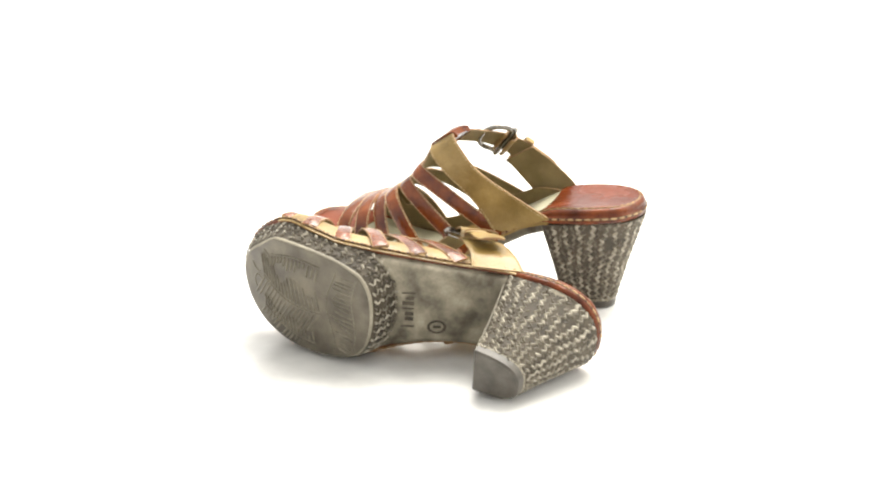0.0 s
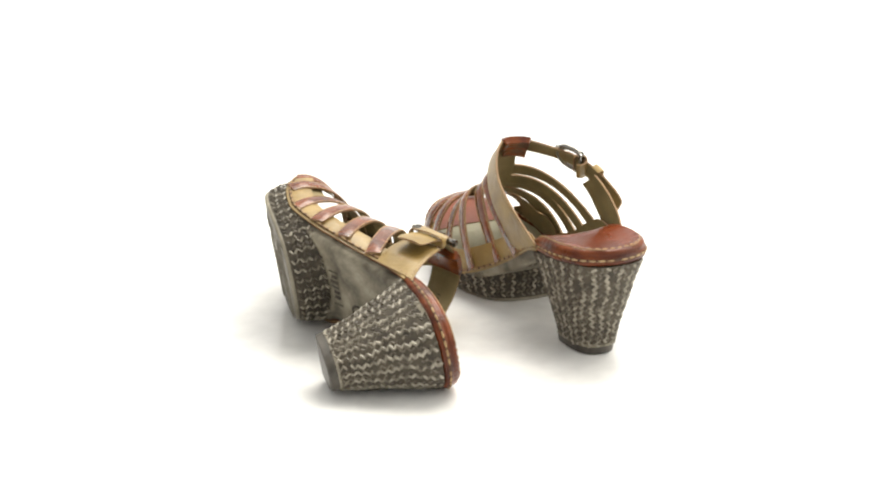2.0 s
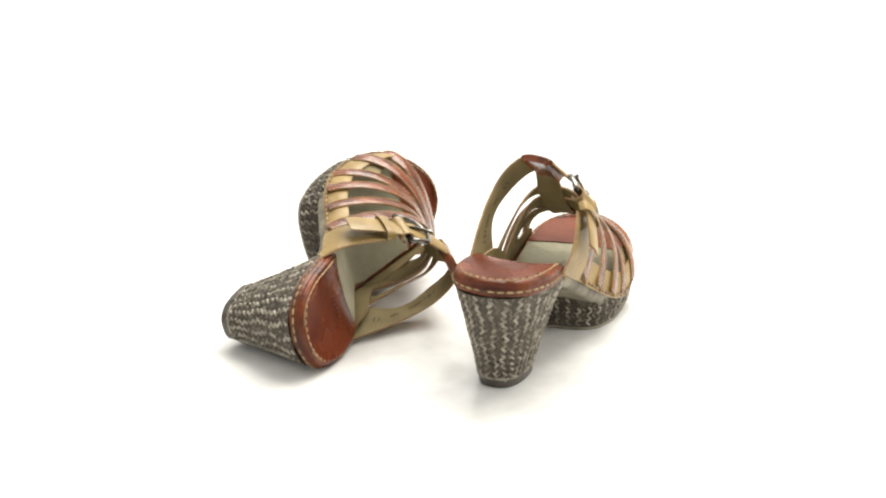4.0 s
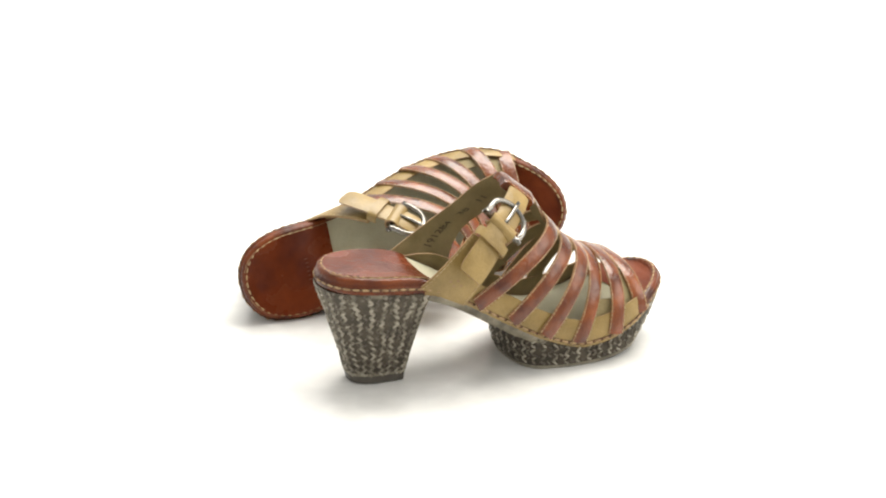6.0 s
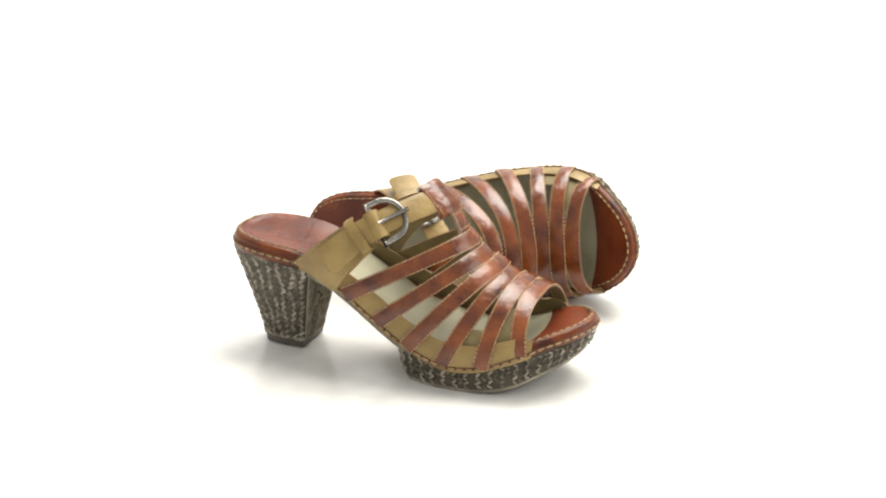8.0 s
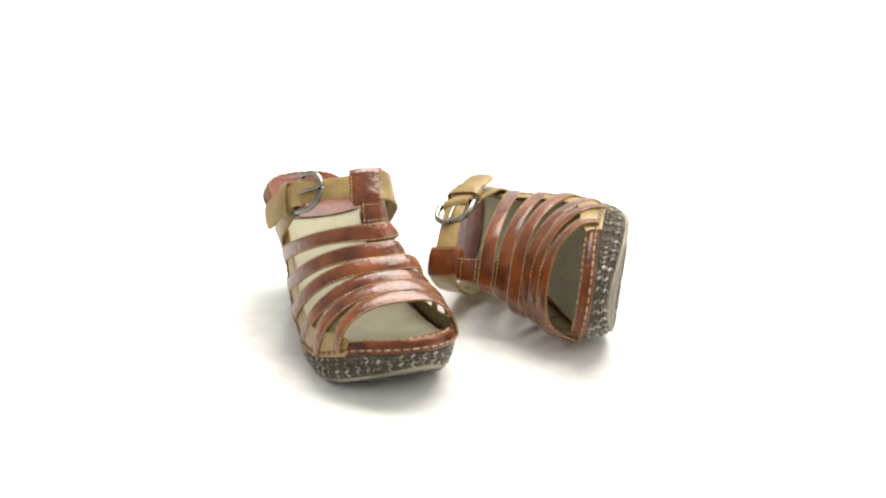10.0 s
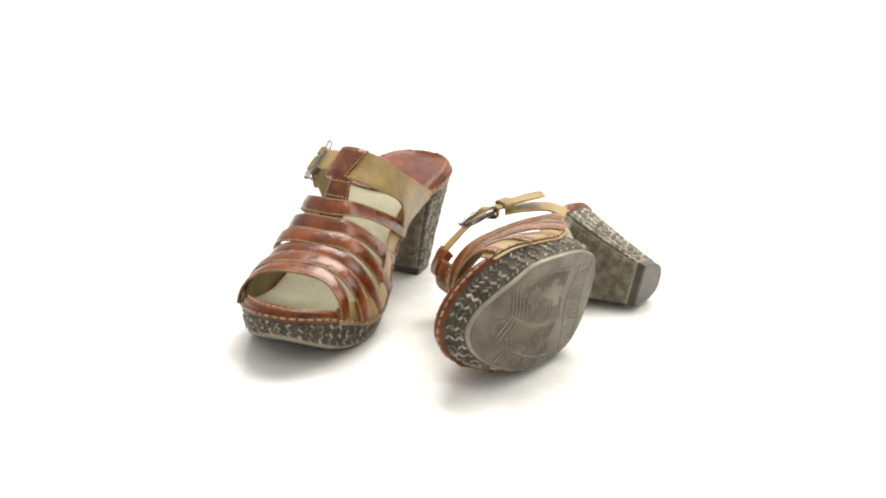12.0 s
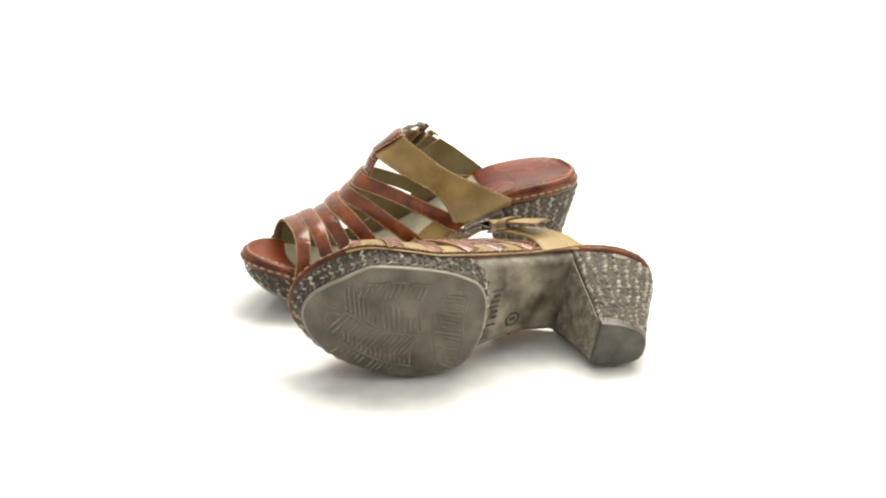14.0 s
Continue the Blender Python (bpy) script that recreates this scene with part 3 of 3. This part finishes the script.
    for th in np.linspace(-math.pi / 2, math.pi / 2, 20):
        dpts.append(P0 + SD * 14.8 * math.sin(th) + T * (0 + 15.0 * max(math.cos(th), 0) ** 0.8) + N2 * (2.2 - 1.0 * math.cos(th)))
    dpts = [P0 + SD * -14.8 + T * -6 + N2 * 1.2] + dpts + [P0 + SD * 14.8 + T * -6 + N2 * 1.2]
    roll = []
    for i, q in enumerate(np.linspace(-10.5, 10.5, 7)):
        roll.append([P0 + SD * q + T * (-6 + 4.3 * math.cos(a)) + N2 * (-0.6 + 3.9 * math.sin(a)) for a in np.linspace(-0.4, 1.5 * math.pi, 18)])
    rolled = np.array(roll)
    if np.dot(grid_normals(rolled)[3, 6], N2) < 0:
        rolled = rolled[::-1]
    v, f, idx = sheet(rolled, 1.3)
    part("buckle_loop", v, f, [TAN, LINING, EDGE], idx, parent=strap_tail, label="tan leather rolled round the buckle bar")
    buckle = part("buckle", *tube(spline(dpts, 44), 2.1, 10), [METAL], label="nickel buckle frame")
    part("buckle_bar", *tube([P0 + SD * -17.5 + T * -6 + N2 * 0.8, P0 + SD * -8 + T * -6 + N2 * 0.6, P0 + SD * 8 + T * -6 + N2 * 0.6, P0 + SD * 17.5 + T * -6 + N2 * 0.8], 2.0, 8), [METAL], parent=buckle)
    part("buckle_pin", *tube([P0 + T * -6 + N2 * 2.5, P0 + T * 5 + N2 * 4.2, P0 + T * 13 + N2 * 4.0, P0 + T * 19 + N2 * 4.2], 1.4, 8), [METAL], parent=buckle)

    # brown wrap over the crest of the instep band
    g = band_grid(0.468, 0.562, 16, 11, -0.04)
    v, f, idx = sheet(g, 6.8, -3.7)
    part("instep_wrap", v, f, [BROWN, BROWN, BROWN], idx, label="glossy brown leather wrap over the instep")

    sv, sf = [], []
    for k in (0, 1):
        gg = band_grid(0.467, 0.565, 16, 11, -0.03)
        nn3 = grid_normals(gg)
        row = 1 if k == 0 else 14
        a, b = stitches(gg[row] + nn3[row] * 3.15, nn3[row], 3.2, 2.1, 0.8, 0.4)
        sf += [tuple(i + len(sv) for i in t) for t in b]
        sv += a
    tagged(part("stitching", sv, sf, [THREAD], smooth=False, label="pale thread on the instep wrap"), kind="stuff")

    # spine under the straps
    sp = spline([(-10, 120, 118.0), *SPINE[:-2], (-6, 187, 65.2)], 40)
    w = np.interp(np.linspace(0, 1, 40), [0, 0.12, 0.3, 1], [16, 17, 20, 20])
    nr = np.column_stack([np.zeros(40), np.linspace(0.8, 0.3, 40), np.linspace(0.6, 0.95, 40)])
    rg, n2 = ribbon(sp, w, nr, 7, 1.5)
    if grid_normals(rg)[20, 3][2] < 0:
        rg = rg[:, ::-1]
    v, f, idx = sheet(rg, 1.5, np.interp(np.linspace(0, 1, 40), [0, 0.18, 0.3, 1], [-0.9, -0.9, -2.6, -2.6])[:, None, None])
    spine = part("spine_strip", v, f, [BROWN, LINING, EDGE], idx, label="brown leather spine stitched down the vamp")
    sv, sf = [], []
    n3 = grid_normals(rg)
    lines = [rg[3:12, 0] * 0.7 + rg[3:12, 1] * 0.3, rg[3:12, 6] * 0.7 + rg[3:12, 5] * 0.3, rg[5], rg[10]]
    for line in lines:
        nl = np.tile(n3[7, 3], (len(line), 1))
        a, b = stitches(line + nl * 0.85, nl, 2.9, 1.9, 0.8, 0.45)
        sf += [tuple(i + len(sv) for i in t) for t in b]
        sv += a
    tagged(part("stitching", sv, sf, [THREAD], parent=spine, smooth=False, label="boxed pale thread on the tab"), kind="stuff")

    # six straps over the vamp
    for k in range(6):
        path = strap_path(k)
        nr = dome_normal(path, STRAPS[k][2])
        n = len(path)
        q = np.abs(np.linspace(-1, 1, n))
        wide = np.interp(q, [0, 0.12, 0.4, 0.75, 1], [12.4, 12.0, 10.9, 10.6, 11.6])
        rg, n2 = ribbon(path, wide, nr, 5, 0.5)
        if np.dot(grid_normals(rg)[n // 2, 2], nr[n // 2]) < 0:
            rg = rg[:, ::-1]
        v, f, idx = sheet(rg, 1.6, 0.5 if k % 2 else 1.1)
        st = part("strap", v, f, [BROWN, LINING, EDGE], idx)
        nn2 = grid_normals(rg)
        sv, sf = [], []
        for col, w in ((0, 0.22), (3, 0.78)):
            line = rg[:, col] * (1 - w) + rg[:, col + 1] * w + nn2[:, col] * (2.45 if k % 2 == 0 else 1.85)
            a, b = stitches(line, nn2[:, col], 3.0, 2.3, 0.85, 0.5)
            sf += [tuple(i + len(sv) for i in t) for t in b]
            sv += a
        tagged(part("stitching", sv, sf, [THREAD], parent=st, smooth=False, label="pale thread along both strap edges"), kind="stuff")

    # soft lining that closes the outer side behind the front straps
    for k, rows in ((3, 8), (4, 14)):
        a, b = strap_path(k), strap_path(k + 1)
        na, nb5 = dome_normal(a, STRAPS[k][2]), dome_normal(b, STRAPS[k + 1][2])
        g = np.zeros((rows, 7, 3))
        for j, w in enumerate(np.linspace(0.0, 1.0, 7)):
            g[:, j] = ((a - na * 0.9) * (1 - w) + (b - nb5 * 0.9) * w)[:rows]
        if np.dot(grid_normals(g)[4, 3], na[4]) < 0:
            g = g[:, ::-1]
        v, f, idx = sheet(g, 0.8, -0.4)
        part("strap_lining", v, f, [LINING, LINING, EDGE], idx, label="olive lining behind the front straps")

    # heavy stitches round the welt
    on_band = np.clip((ry - 24) / 8, 0, 1) * np.clip((207 - ry) / 6, 0, 1)
    r = ring_inset(RING, -1.7) + (ring_inset(RING, -1.0) - RING) * (1.1 * on_band)[:, None]
    line = lift(r, zw(ry) + (ztop(ry) - zw(ry)) * 0.45)
    nr = np.column_stack([r - ring_inset(RING, 0), np.zeros(RING_N)])
    nr /= np.linalg.norm(nr, axis=1)[:, None]
    low_edge, high_edge = line + np.array([0, 0, -1.0]), line + np.array([0, 0, 1.0])
    inner = line - nr * 1.6
    v, f = slab([inner + np.array([0, 0, -1.0]), low_edge - nr * 0.12, high_edge - nr * 0.12, inner + np.array([0, 0, 1.0])], (False, False))
    part("stitch_groove", v, f, [SEAM], label="dark groove under the heavy stitches")
    v, f = stitches(np.vstack([line, line[:1]]), np.vstack([nr, nr[:1]]), 6.6, 4.9, 1.7, 0.75)
    tagged(part("stitching", v, f, [CORD], smooth=False, label="heavy waxed stitches round the sole edge"), kind="stuff")
    # embossed maker's mark on the shank: unreadable strokes and a ring
    v, f = [], []
    def mark(x, y, dx, dy):
        i = len(v)
        z = lambda q: float(sole_bottom(q)) - 0.25
        for a, b in ((-dx, -dy), (dx, -dy), (dx, dy), (-dx, dy)):
            v.append((x + a, y + b, z(y + b)))
        f.append((i + 3, i + 2, i + 1, i))
    for q, (w, h) in enumerate(((0.7, 4.2), (1.5, 2.6), (1.5, 2.6), (0.6, 3.4), (1.6, 3.6), (1.5, 2.6), (0.6, 4.2))):
        mark(-12 + 4.4 * q + (2 if q else 0), 88 + (0.8 if h > 3 else 0), w, h)
    for q in range(20):
        a = 2 * math.pi * q / 20
        mark(-12 + 5 * math.cos(a), 71 + 5 * math.sin(a), 0.9, 0.9)
    mark(-12, 71, 1.2, 2.4)
    part("maker_mark", v, f, [GROOVE], parent=sole, smooth=False, label="dark embossed strokes and a small ring")
    v, f = [], []
    for q in range(6):
        i = len(v)
        x, y = -8.0 + 3.2 * q, 14.0
        zz = float(ztop(y)) + 0.55
        v += [(x - 0.5, y - 1.3, zz), (x + 0.5, y - 1.3, zz), (x + 0.5, y + 1.3, zz), (x - 0.5, y + 1.3, zz)]
        f.append((i, i + 1, i + 2, i + 3))
    part("maker_mark", v, f, [MARK], smooth=False, label="faint pressed strokes on the heel pad")

    # size stamp printed on the inner quarter's lining
    cu = bpy.data.curves.new("stamp", "FONT")
    cu.body, cu.size = "191284   38   11", 1.0
    tmp = bpy.data.objects.new("stamp", cu)
    scene.collection.objects.link(tmp)
    deps = bpy.context.evaluated_depsgraph_get()
    deps.update()
    me = tmp.evaluated_get(deps).to_mesh()
    tv = np.array([tuple(p.co) for p in me.vertices])
    tf = [tuple(p.vertices) for p in me.polygons]
    tmp.evaluated_get(deps).to_mesh_clear()
    bpy.data.objects.remove(tmp)
    lo, hi = tv.min(0), tv.max(0)
    g = band_grid(0.67, 0.92, 60, 21)
    gn = grid_normals(g)
    out = []
    for x, y, z in tv:
        a = (x - lo[0]) / (hi[0] - lo[0])
        a = 1 - a if side > 0 else a
        b = 0.42 + 0.17 * (y - lo[1]) / (hi[1] - lo[1])
        ii, jj = a * 58.99, b * 19.99
        i0, j0 = int(ii), int(jj)
        fa, fb = ii - i0, jj - j0
        p = (g[i0, j0] * (1 - fa) + g[i0 + 1, j0] * fa) * (1 - fb) + (g[i0, j0 + 1] * (1 - fa) + g[i0 + 1, j0 + 1] * fa) * fb
        out.append(p - gn[i0, j0] * 0.35)
    part("size_stamp", out, tf, [INK], smooth=False, label="dark printed size numbers on the lining")

    # finer stitches on the rim of the heel and toe pads
    sv, sf = [], []
    r = ring_inset(RING, 3.4)
    line = lift(r, zw(ry) + (ztop(ry) - zw(ry)) * 1.17 + 0.45)
    up = np.tile([0.0, 0.0, 1.0], (RING_N, 1))
    for keep in (ry < 33, ry > 182):
        ids = np.where(keep)[0]
        if keep[0]:
            cut = int(np.argmax(np.diff(ids))) + 1
            ids = np.concatenate([ids[cut:], ids[:cut]])
        a, b = stitches(line[ids], up[ids], 5.6, 4.1, 1.3, 0.8)
        sf += [tuple(i + len(sv) for i in t) for t in b]
        sv += a
    tagged(part("stitching", sv, sf, [THREAD], smooth=False, label="pale stitches round the footbed pads"), kind="stuff")
    return root


STANDING = build_sandal(1, "upright brown and tan strappy leather sandal with braided heel")
FALLEN = build_sandal(-1, "brown and tan strappy leather sandal fallen on its side", 5.5)


# ---- the turning: degrees of turn every half second ----
TURNED = (-2.2, -14.1, -23.9, -36.1, -46.1, -57.6, -67.4, -78.6, -89.8, -101.1, -112.3, -123.5, -135.5, -145.6, -158.3, -168.9, -182.0, -193.9,
          -205.8, -217.8, -229.7, -241.6, -252.5, -264.6, -275.2, -287.4, -298.3, -311.8, -323.2)


def motions():
    k = UNIT
    stand = pose(112.95 * k, 41.14 * k, 0, 0, 0, 70.2)
    lean = Matrix(((-0.05626, -0.87284, 0.48481), (0.23267, 0.46078, 0.85645), (-0.97094, 0.16101, 0.17716))).to_quaternion().to_matrix().to_4x4()
    fall = Matrix.Translation((40.0 * k, -154.6 * k, 20.5 * k)) @ lean
    for ob, m in ((STANDING, stand), (FALLEN, fall)):
        walk(ob, [(0.5 * q, pose(0, 0, 0, 0, 0, a) @ m) for q, a in enumerate(TURNED)])


motions()
